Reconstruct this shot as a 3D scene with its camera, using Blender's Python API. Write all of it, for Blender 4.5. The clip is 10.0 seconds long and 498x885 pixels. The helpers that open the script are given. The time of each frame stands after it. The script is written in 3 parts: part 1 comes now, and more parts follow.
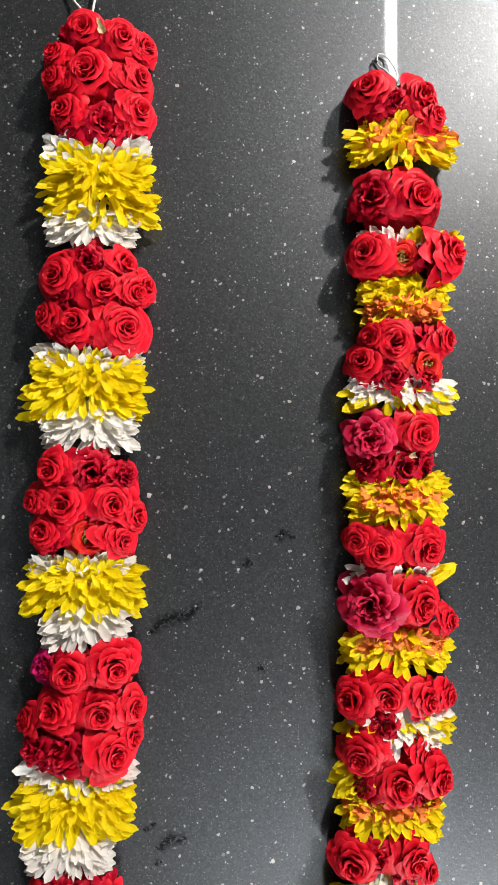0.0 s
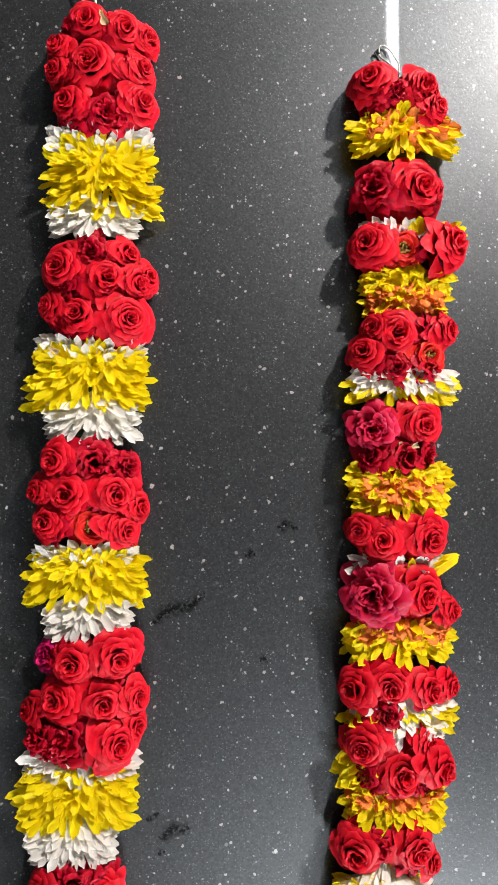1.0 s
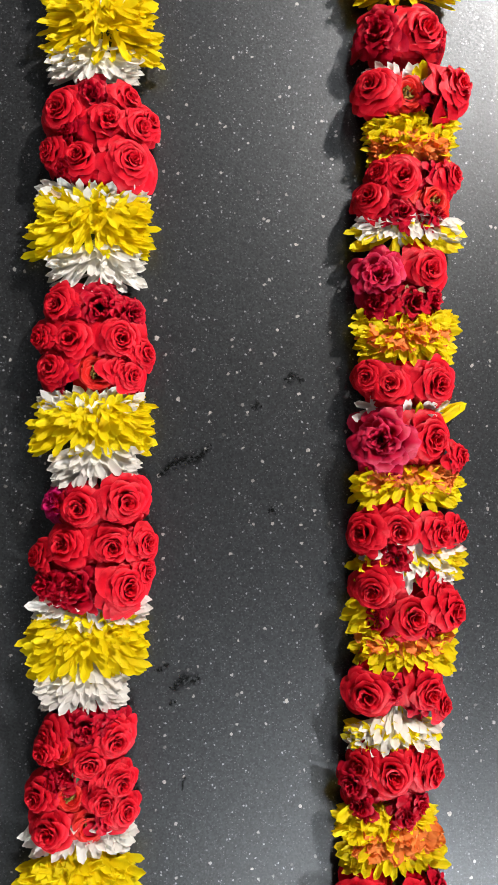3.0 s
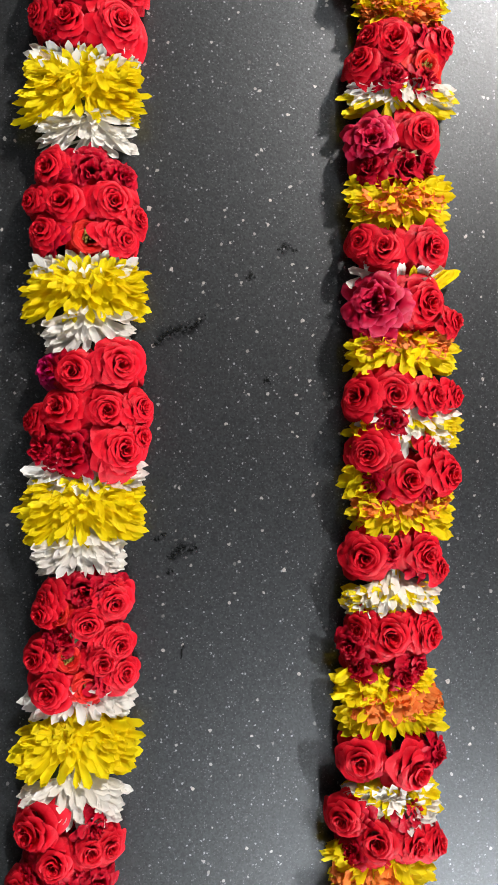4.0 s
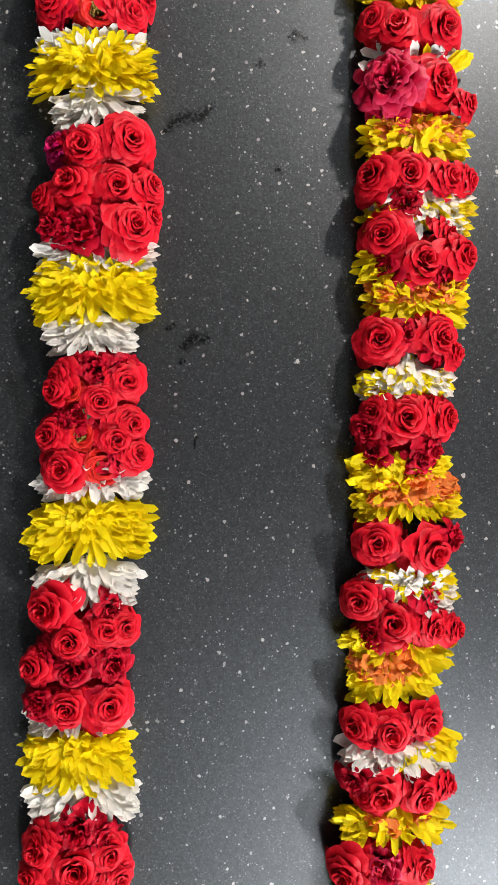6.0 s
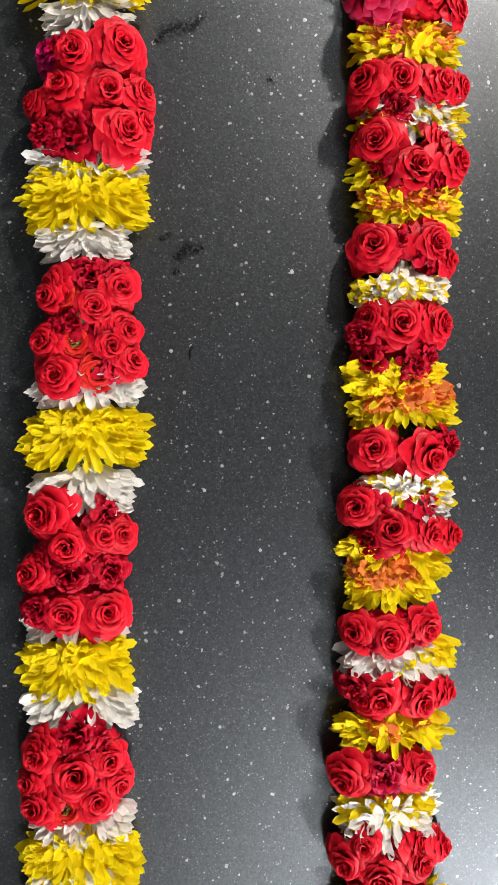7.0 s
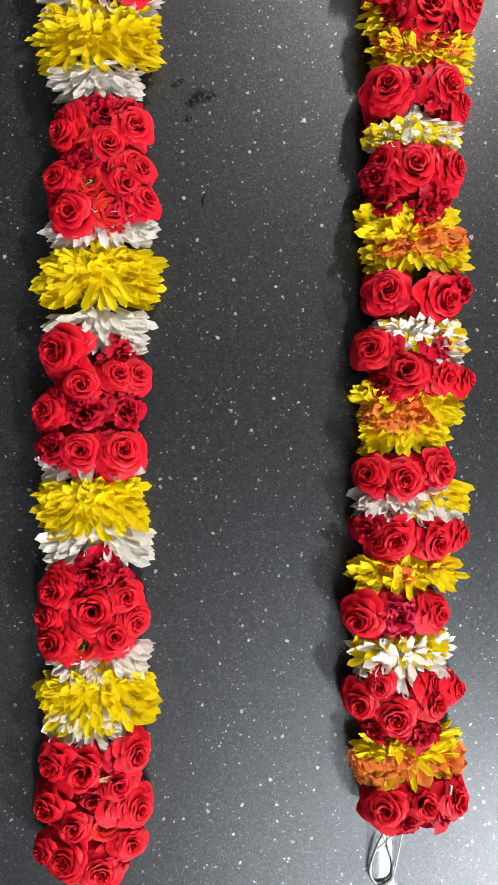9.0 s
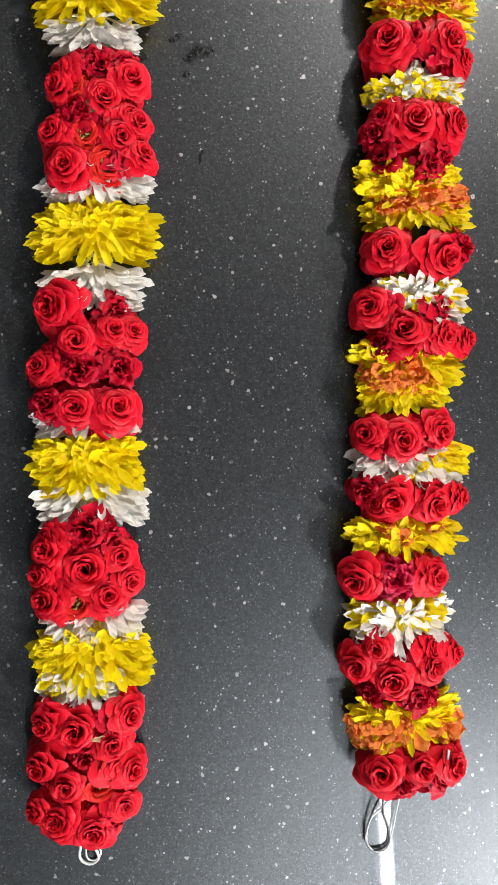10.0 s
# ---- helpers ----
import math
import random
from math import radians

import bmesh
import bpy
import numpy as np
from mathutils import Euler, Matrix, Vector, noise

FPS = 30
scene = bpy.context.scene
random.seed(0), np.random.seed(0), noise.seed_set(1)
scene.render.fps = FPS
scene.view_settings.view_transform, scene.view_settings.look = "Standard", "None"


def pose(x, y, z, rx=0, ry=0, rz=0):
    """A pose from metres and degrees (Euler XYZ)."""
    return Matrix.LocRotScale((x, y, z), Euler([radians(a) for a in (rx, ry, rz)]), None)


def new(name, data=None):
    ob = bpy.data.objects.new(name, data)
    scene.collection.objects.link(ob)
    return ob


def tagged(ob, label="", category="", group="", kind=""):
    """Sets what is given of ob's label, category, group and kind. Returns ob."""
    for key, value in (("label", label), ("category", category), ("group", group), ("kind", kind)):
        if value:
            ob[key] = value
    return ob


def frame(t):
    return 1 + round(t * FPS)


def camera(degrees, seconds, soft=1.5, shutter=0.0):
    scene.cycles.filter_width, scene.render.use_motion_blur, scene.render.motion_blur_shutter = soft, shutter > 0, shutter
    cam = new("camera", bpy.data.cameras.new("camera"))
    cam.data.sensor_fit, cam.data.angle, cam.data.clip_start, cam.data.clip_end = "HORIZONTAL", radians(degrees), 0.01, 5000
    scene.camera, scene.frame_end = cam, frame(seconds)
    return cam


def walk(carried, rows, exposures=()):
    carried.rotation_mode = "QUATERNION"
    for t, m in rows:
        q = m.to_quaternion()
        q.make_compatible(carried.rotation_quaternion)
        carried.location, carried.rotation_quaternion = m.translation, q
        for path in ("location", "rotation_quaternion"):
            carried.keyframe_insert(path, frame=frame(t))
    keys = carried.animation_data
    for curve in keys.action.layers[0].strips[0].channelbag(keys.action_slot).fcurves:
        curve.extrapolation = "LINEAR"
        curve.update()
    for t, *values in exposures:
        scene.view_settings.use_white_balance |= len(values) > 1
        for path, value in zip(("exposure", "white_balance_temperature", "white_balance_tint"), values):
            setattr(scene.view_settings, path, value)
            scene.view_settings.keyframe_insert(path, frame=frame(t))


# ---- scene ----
cam = camera(47.5, 10.0, 0.9)
# seconds, place in metres, tilt, lean and turn in degrees away from straight down
PATH = [
    (0, -0.0209, -0.0093, 0.3662, 1.88, -3.19, 0.09),
    (0.5, -0.0200, -0.0081, 0.3663, 1.97, -3.13, 0.05),
    (1, -0.0215, -0.0155, 0.3666, 1.92, -3.03, 0.05),
    (1.5, -0.0227, -0.0304, 0.3652, 1.87, -3.04, 0.01),
    (2, -0.0194, -0.0536, 0.3635, 1.76, -3.22, -0.09),
    (3.5, -0.0321, -0.1433, 0.3608, 1.25, -3.62, -1.21),
    (4, -0.0288, -0.1869, 0.3592, 1.00, -3.75, -1.55),
    (4.5, -0.0271, -0.2263, 0.3540, 0.76, -3.77, -1.83),
    (5, -0.0314, -0.2598, 0.3524, 0.59, -3.87, -1.92),
    (5.5, -0.0387, -0.2880, 0.3524, 0.48, -3.83, -1.94),
    (7, -0.0428, -0.3708, 0.3515, 0.54, -4.16, -2.83),
    (7.5, -0.0406, -0.3990, 0.3497, 0.51, -3.99, -3.20),
    (8, -0.0473, -0.4186, 0.3504, 0.44, -4.20, -3.33),
    (8.5, -0.0566, -0.4350, 0.3502, 0.21, -4.40, -3.29),
    (9, -0.0567, -0.4619, 0.3507, 0.11, -4.29, -3.08),
    (9.5, -0.0563, -0.4740, 0.3487, -0.04, -4.23, -2.83),
    (10, -0.0535, -0.4854, 0.3469, -0.07, -3.95, -2.79),
]
walk(cam, [(t, pose(x, y, z, rx, ry, rz)) for t, x, y, z, rx, ry, rz in PATH])

# ---- light: a closed room with two wall lamps beside the worktop, two ceiling battens and an added unseen fill panel, no daylight ----
LAMP_POWER = {"far": 920.0, "near": 800.0}
LAMP_COLOUR = {"far": (1.0, 0.95, 0.90, 1), "near": (0.93, 0.97, 1.0, 1)}
BATTEN_POWER, BATTEN_COLOUR = 50.0, (0.95, 0.98, 1.0, 1)
FILL_POWER, FILL_COLOUR = 85.0, (0.92, 0.97, 1.0, 1)
scene.view_settings.exposure = 0.28
world = bpy.data.worlds.new("dim_room_air")
world.use_nodes = True
world.node_tree.nodes["Background"].inputs[0].default_value = (0.9, 0.95, 1.0, 1)
world.node_tree.nodes["Background"].inputs[1].default_value = 0.002
scene.world = world


# ---- materials ----
def material(name):
    m = bpy.data.materials.new(name)
    m.use_nodes = True
    return m, m.node_tree.nodes, m.node_tree.links, m.node_tree.nodes["Principled BSDF"]


def node(nodes, kind, **inputs):
    n = nodes.new(kind)
    for key, value in inputs.items():
        n.inputs[key.replace("_", " ")].default_value = value
    return n


def ramp(nodes, links, source, *stops):
    r = nodes.new("ShaderNodeValToRGB")
    while len(r.color_ramp.elements) < len(stops):
        r.color_ramp.elements.new(0.5)
    for e, (p, c) in zip(r.color_ramp.elements, stops):
        e.position, e.color = p, (*c, 1)
    links.new(source, r.inputs[0])
    return r.outputs[0]


def blend(nodes, links, factor, a, b, mode="MIX"):
    n = nodes.new("ShaderNodeMix")
    n.data_type, n.blend_type = "RGBA", mode
    for socket, value in ((n.inputs[0], factor), (n.inputs[6], a), (n.inputs[7], b)):
        if isinstance(value, (int, float)):
            socket.default_value = value
        elif isinstance(value, tuple):
            socket.default_value = (*value, 1)
        else:
            links.new(value, socket)
    return n.outputs[2]


def plain(name, colour, rough=0.5, metal=0.0, grain=0.1, scale=60.0):
    m, nodes, links, b = material(name)
    geo = nodes.new("ShaderNodeNewGeometry")
    n = node(nodes, "ShaderNodeTexNoise", Scale=scale, Detail=5.0)
    links.new(geo.outputs["Position"], n.inputs["Vector"])
    dark = tuple(c * (1 - grain) for c in colour)
    light = tuple(min(1, c * (1 + grain)) for c in colour)
    links.new(ramp(nodes, links, n.outputs["Fac"], (0.3, dark), (0.7, light)), b.inputs["Base Color"])
    b.inputs["Roughness"].default_value, b.inputs["Metallic"].default_value = rough, metal
    return m


def petal_material(name, inner, outer, deep, through_colour, rough=0.38, vein=90.0, edge=None, thin=0.12):
    """Petal skin: veins along the petal, blotches, a shift of hue from petal to petal and some light let through."""
    m, nodes, links, b = material(name)
    edge = edge or outer
    uv = nodes.new("ShaderNodeUVMap")
    info = nodes.new("ShaderNodeObjectInfo")
    geo = nodes.new("ShaderNodeNewGeometry")
    split = nodes.new("ShaderNodeSeparateXYZ")
    links.new(uv.outputs[0], split.inputs[0])
    # on roses this base-to-rim ramp paints in crevice shade and lit lips
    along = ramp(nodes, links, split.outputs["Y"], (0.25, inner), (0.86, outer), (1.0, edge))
    blotch = node(nodes, "ShaderNodeTexNoise", Scale=220.0, Detail=4.0)
    links.new(geo.outputs["Position"], blotch.inputs["Vector"])
    spots = ramp(nodes, links, blotch.outputs["Fac"], (0.42, (0, 0, 0)), (0.75, (1, 1, 1)))
    colour = blend(nodes, links, spots, along, deep)
    tone = nodes.new("ShaderNodeMath")
    tone.operation = "ADD"
    links.new(info.outputs["Random"], tone.inputs[0])
    links.new(geo.outputs["Random Per Island"], tone.inputs[1])
    shade = ramp(nodes, links, tone.outputs[0], (0.2, (0.86, 0.83, 0.84)), (1.2, (1.0, 1.0, 1.0)))
    colour = blend(nodes, links, 1.0, colour, shade, "MULTIPLY")
    links.new(colour, b.inputs["Base Color"])
    wave = node(nodes, "ShaderNodeTexNoise", Scale=1.0, Detail=3.0)
    stretch = node(nodes, "ShaderNodeVectorMath")
    stretch.operation = "MULTIPLY"
    stretch.inputs[1].default_value = (vein, 3.0, 1.0)
    links.new(uv.outputs[0], stretch.inputs[0])
    links.new(stretch.outputs[0], wave.inputs["Vector"])
    bump = node(nodes, "ShaderNodeBump", Strength=0.3, Distance=0.0006)
    links.new(wave.outputs["Fac"], bump.inputs["Height"])
    links.new(bump.outputs[0], b.inputs["Normal"])
    b.inputs["Roughness"].default_value = rough
    b.inputs["Specular IOR Level"].default_value = 0.12
    glow = nodes.new("ShaderNodeBsdfTranslucent")
    glow.inputs[0].default_value = (*through_colour, 1)
    mix = nodes.new("ShaderNodeMixShader")
    mix.inputs[0].default_value = thin
    links.new(b.outputs[0], mix.inputs[1])
    links.new(glow.outputs[0], mix.inputs[2])
    links.new(mix.outputs[0], nodes["Material Output"].inputs[0])
    return m


# inner colours also hold crevice shade, edge colours also the light caught on lips
ROSE = {
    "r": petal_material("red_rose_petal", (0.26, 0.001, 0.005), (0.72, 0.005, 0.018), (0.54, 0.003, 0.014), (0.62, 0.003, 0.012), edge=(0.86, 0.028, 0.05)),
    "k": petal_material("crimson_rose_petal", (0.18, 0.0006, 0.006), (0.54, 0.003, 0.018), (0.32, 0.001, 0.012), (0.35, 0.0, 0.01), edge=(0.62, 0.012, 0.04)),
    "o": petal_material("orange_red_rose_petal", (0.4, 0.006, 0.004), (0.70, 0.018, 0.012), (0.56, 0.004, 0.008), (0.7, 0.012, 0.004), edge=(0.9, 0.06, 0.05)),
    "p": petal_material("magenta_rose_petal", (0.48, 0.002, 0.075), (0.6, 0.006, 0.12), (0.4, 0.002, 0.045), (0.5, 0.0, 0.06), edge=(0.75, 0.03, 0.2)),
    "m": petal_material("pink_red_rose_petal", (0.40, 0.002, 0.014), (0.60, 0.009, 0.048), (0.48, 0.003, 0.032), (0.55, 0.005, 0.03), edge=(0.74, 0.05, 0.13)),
}
MUM = {
    "y": petal_material("yellow_chrysanthemum_petal", (0.84, 0.60, 0.003), (0.92, 0.76, 0.006), (0.86, 0.64, 0.003), (0.92, 0.72, 0.006), 0.5, 22.0, None, 0.35),
    "w": petal_material("white_chrysanthemum_petal", (0.84, 0.79, 0.68), (0.92, 0.89, 0.84), (0.86, 0.81, 0.74), (0.92, 0.88, 0.8), 0.5, 22.0, None, 0.3),
    "o": petal_material("orange_carnation_petal", (0.86, 0.20, 0.020), (0.92, 0.31, 0.075), (0.84, 0.16, 0.020), (0.88, 0.25, 0.03), 0.5, 22.0, None, 0.3),
}
ANTHER = plain("anther_brown", (0.32, 0.2, 0.03), 0.7, 0, 0.4, 900)
STEM = plain("stem_green", (0.035, 0.06, 0.018), 0.6, 0, 0.5, 300)
SEPAL = plain("dry_sepal", (0.42, 0.28, 0.13), 0.6, 0, 0.3, 400)
COTTON = plain("white_cotton_thread", (0.72, 0.7, 0.66), 0.8, 0, 0.15, 1200)
WIRE = plain("dark_cord", (0.02, 0.02, 0.022), 0.35, 0, 0.2, 900)
WALL = plain("wall_paint", (0.16, 0.16, 0.155), 0.8, 0, 0.05, 4)
CEILING = plain("ceiling_paint", (0.14, 0.14, 0.14), 0.8, 0, 0.04, 5)
FLOOR = plain("floor_tile", (0.12, 0.115, 0.11), 0.4, 0, 0.1, 6)
ENAMEL = plain("white_enamel", (0.75, 0.76, 0.77), 0.35, 0, 0.03, 30)
FLECK = plain("granite_fleck", (0.40, 0.365, 0.335), 0.5, 0, 0.35, 500)


def granite():
    m, nodes, links, b = material("black_granite")
    geo = nodes.new("ShaderNodeNewGeometry")

    def cells(scale, low, high, seed):
        """Flecks of one size: cells whose own random number is high, cut to an uneven core."""
        off = nodes.new("ShaderNodeVectorMath")
        off.inputs[1].default_value = (seed, seed * 0.7, 0)
        warp = node(nodes, "ShaderNodeTexNoise", Scale=scale * 1.4, Detail=2.0)
        links.new(geo.outputs["Position"], warp.inputs["Vector"])
        scaled = nodes.new("ShaderNodeVectorMath")
        scaled.operation = "MULTIPLY_ADD"
        scaled.inputs[1].default_value = (0.8 / scale,) * 3
        links.new(warp.outputs["Color"], scaled.inputs[0])
        links.new(geo.outputs["Position"], scaled.inputs[2])
        links.new(scaled.outputs[0], off.inputs[0])
        v = node(nodes, "ShaderNodeTexVoronoi", Scale=scale)
        links.new(off.outputs[0], v.inputs["Vector"])
        pick = nodes.new("ShaderNodeSeparateColor")
        links.new(v.outputs["Color"], pick.inputs[0])
        chosen = ramp(nodes, links, pick.outputs[0], (low, (0, 0, 0)), (high, (1, 1, 1)))
        core = ramp(nodes, links, v.outputs["Distance"], (0.30, (1, 1, 1)), (0.40, (0, 0, 0)))
        return blend(nodes, links, 1.0, chosen, core, "MULTIPLY")

    cloud = node(nodes, "ShaderNodeTexNoise", Scale=22.0, Detail=6.0)
    links.new(geo.outputs["Position"], cloud.inputs["Vector"])
    base = ramp(nodes, links, cloud.outputs["Fac"], (0.35, (0.003, 0.003, 0.0032)), (0.7, (0.006, 0.006, 0.0063)))
    fine = node(nodes, "ShaderNodeTexNoise", Scale=560.0, Detail=3.0)
    links.new(geo.outputs["Position"], fine.inputs["Vector"])
    crystal = node(nodes, "ShaderNodeTexVoronoi", Scale=850.0)
    links.new(geo.outputs["Position"], crystal.inputs["Vector"])
    lot = nodes.new("ShaderNodeSeparateColor")
    links.new(crystal.outputs["Color"], lot.inputs[0])
    grain = ramp(nodes, links, lot.outputs[0], (0.5, (0, 0, 0)), (1.0, (1, 1, 1)))
    colour = blend(nodes, links, grain, base, (0.011, 0.011, 0.0115))
    colour = blend(nodes, links, cells(520.0, 0.72, 0.95, 8.9), colour, (0.036, 0.036, 0.0375))
    colour = blend(nodes, links, cells(900.0, 0.80, 0.985, 3.1), colour, (0.12, 0.12, 0.124))
    colour = blend(nodes, links, cells(560.0, 0.95, 0.985, 1.7), colour, (0.27, 0.27, 0.275))
    colour = blend(nodes, links, cells(330.0, 0.972, 0.988, 5.3), colour, (0.34, 0.315, 0.29))
    links.new(colour, b.inputs["Base Color"])
    rough = ramp(nodes, links, lot.outputs[1], (0.0, (0.42, 0.42, 0.42)), (1.0, (0.53, 0.53, 0.53)))
    links.new(rough, b.inputs["Roughness"])
    shine = ramp(nodes, links, lot.outputs[2], (0.0, (0.7, 0.7, 0.7)), (1.0, (1.0, 1.0, 1.0)))
    links.new(shine, b.inputs["Specular IOR Level"])
    b.inputs["Specular Tint"].default_value = (0.92, 0.96, 1.0, 1)
    b.inputs["Coat Weight"].default_value = 0.45
    b.inputs["Coat Roughness"].default_value = 0.025
    b.inputs["Coat IOR"].default_value = 1.45
    bump = node(nodes, "ShaderNodeBump", Strength=0.5, Distance=0.0003)
    links.new(fine.outputs["Fac"], bump.inputs["Height"])
    links.new(bump.outputs[0], b.inputs["Normal"])
    return m


GRANITE = granite()


def wet_film():
    """A patchy film: dark and a little duller than the polish, with gaps where it has dried."""
    m, nodes, links, b = material("wet_smear")
    geo = nodes.new("ShaderNodeNewGeometry")
    uv = nodes.new("ShaderNodeUVMap")
    split = nodes.new("ShaderNodeSeparateXYZ")
    links.new(uv.outputs[0], split.inputs[0])
    n = node(nodes, "ShaderNodeTexNoise", Scale=420.0, Detail=4.0)
    links.new(geo.outputs["Position"], n.inputs["Vector"])
    middle = ramp(nodes, links, split.outputs["X"], (0.0, (0, 0, 0)), (0.5, (1, 1, 1)), (1.0, (0, 0, 0)))
    patch = ramp(nodes, links, n.outputs["Fac"], (0.38, (0, 0, 0)), (0.52, (1, 1, 1)))
    links.new(blend(nodes, links, 1.0, middle, patch, "MULTIPLY"), b.inputs["Alpha"])
    b.inputs["Base Color"].default_value = (0.005, 0.005, 0.005, 1)
    b.inputs["Roughness"].default_value, b.inputs["Specular IOR Level"].default_value = 0.5, 0.2
    return m


WET = wet_film()


def glowing(name, power, colour):
    m, nodes, links, _ = material(name)
    glow = nodes.new("ShaderNodeEmission")
    glow.inputs[0].default_value, glow.inputs[1].default_value = colour, power
    links.new(glow.outputs[0], nodes["Material Output"].inputs[0])
    return m


LAMP = {k: glowing("wall_lamp_diffuser", v, LAMP_COLOUR[k]) for k, v in LAMP_POWER.items()}
BATTEN = glowing("batten_diffuser", BATTEN_POWER, BATTEN_COLOUR)
FILL = glowing("added_fill_diffuser", FILL_POWER, FILL_COLOUR)


# ---- mesh helpers ----
def mesh(name, points, faces, mat, uvs=None, smooth=True):
    me = bpy.data.meshes.new(name)
    me.from_pydata([tuple(p) for p in points], [], faces)
    me.materials.append(mat)
    if uvs is not None:
        layer = me.uv_layers.new(name="petal")
        order = np.empty(len(me.loops), dtype=np.int32)
        me.loops.foreach_get("vertex_index", order)
        layer.data.foreach_set("uv", np.asarray(uvs, dtype=np.float32)[order].ravel())
    if smooth:
        me.polygons.foreach_set("use_smooth", [True] * len(me.polygons))
    me.update()
    return me


def part(name, me, parent, m=None, label=""):
    ob = new(name, me)
    ob.parent = parent
    if m is not None:
        ob.matrix_basis = m
    return tagged(ob, label)


def grid_faces(rows, cols, start=0):
    return [(start + r * cols + c, start + r * cols + c + 1, start + (r + 1) * cols + c + 1, start + (r + 1) * cols + c)
            for r in range(rows - 1) for c in range(cols - 1)]


def box(name, low, high, mat, bevel=0.004):
    bm = bmesh.new()
    bmesh.ops.create_cube(bm, size=1)
    for v in bm.verts:
        v.co = Vector([(a + b) / 2 + c * (b - a) for a, b, c in zip(low, high, v.co)])
    bmesh.ops.bevel(bm, geom=bm.edges[:], offset=bevel, segments=3, affect="EDGES", profile=0.5)
    me = bpy.data.meshes.new(name)
    bm.to_mesh(me)
    bm.free()
    me.materials.append(mat)
    return me


def sweep(name, points, radius, mat, sides=8, twist=0.0):
    """A cord along a smooth line through the points."""
    P = [Vector(p) for p in points]
    line = []
    for i in range(len(P) - 1):
        a, b, c, d = P[max(i - 1, 0)], P[i], P[i + 1], P[min(i + 2, len(P) - 1)]
        for s in range(8):
            t = s / 8
            line.append(0.5 * (2 * b + (c - a) * t + (2 * a - 5 * b + 4 * c - d) * t * t + (3 * b - a - 3 * c + d) * t ** 3))
    line.append(P[-1])
    verts, faces = [], []
    for i, p in enumerate(line):
        way = (line[min(i + 1, len(line) - 1)] - line[max(i - 1, 0)]).normalized()
        side = way.cross(Vector((0, 0, 1)))
        side = side.normalized() if side.length > 1e-4 else Vector((1, 0, 0))
        up = side.cross(way)
        for k in range(sides):
            a = 2 * math.pi * k / sides + twist * i
            r = radius * (1 + 0.22 * math.cos(3 * (a - twist * i) + i * 0.9))
            verts.append(p + r * (math.cos(a) * side + math.sin(a) * up))
    n = len(line)
    for i in range(n - 1):
        for k in range(sides):
            faces.append((i * sides + k, i * sides + (k + 1) % sides, (i + 1) * sides + (k + 1) % sides, (i + 1) * sides + k))
    faces.append(tuple(range(sides))[::-1])
    faces.append(tuple((n - 1) * sides + k for k in range(sides)))
    return mesh(name, verts, faces, mat)


# ---- the room ----
COUNTER_X, COUNTER_Y = (-0.42, 0.98), (-1.6, 1.2)
FLOOR_Z, CEILING_Z = -0.9, 1.72
counter = tagged(new("countertop", box("countertop", (COUNTER_X[0], COUNTER_Y[0], -0.03), (COUNTER_X[1], COUNTER_Y[1], 0), GRANITE, 0.003)),
                 "polished black granite worktop with pale flecks", "countertop", kind="structure")
tagged(new("counter_base", box("counter_base", (COUNTER_X[0] + 0.03, COUNTER_Y[0] + 0.03, FLOOR_Z), (COUNTER_X[1] - 0.03, COUNTER_Y[1] - 0.03, -0.03), WALL)),
       "plain pale base under the granite worktop", "counter base", kind="structure")
for name, low, high, mat in (
        ("floor", (-2.1, -3.1, FLOOR_Z - 0.1), (2.1, 3.1, FLOOR_Z), FLOOR),
        ("ceiling", (-2.1, -3.1, CEILING_Z), (2.1, 3.1, CEILING_Z + 0.1), CEILING),
        ("wall_west", (-2.2, -3.1, FLOOR_Z), (-2.1, 3.1, CEILING_Z), WALL),
        ("wall_north", (-2.1, 3.1, FLOOR_Z), (2.1, 3.2, CEILING_Z), WALL),
        ("wall_south", (-2.1, -3.2, FLOOR_Z), (2.1, -3.1, CEILING_Z), WALL)):
    tagged(new(name, box(name, low, high, mat)), "plain painted " + name.split("_")[0] + " closing the room", name.split("_")[0], kind="structure")


# the wall behind the worktop runs at a slight angle to the garlands
WALL_TURN, WALL_X = -1.6, 1.03
back_wall = tagged(new("wall_east", box("wall_east", (0.0, -3.3, FLOOR_Z), (0.1, 3.3, CEILING_Z), WALL)), "plain painted wall behind the worktop", "wall", kind="structure")
back_wall.matrix_basis = pose(WALL_X, 0, 0, 0, 0, WALL_TURN)


def turned(name, profile, mat, sides=32):
    """A body turned round the z axis from (radius, height) pairs."""
    pts = [(r * math.cos(2 * math.pi * k / sides), r * math.sin(2 * math.pi * k / sides), h) for r, h in profile for k in range(sides)]
    faces = [(i * sides + k, i * sides + (k + 1) % sides, (i + 1) * sides + (k + 1) % sides, (i + 1) * sides + k) for i in range(len(profile) - 1) for k in range(sides)]
    return mesh(name, pts, faces, mat)


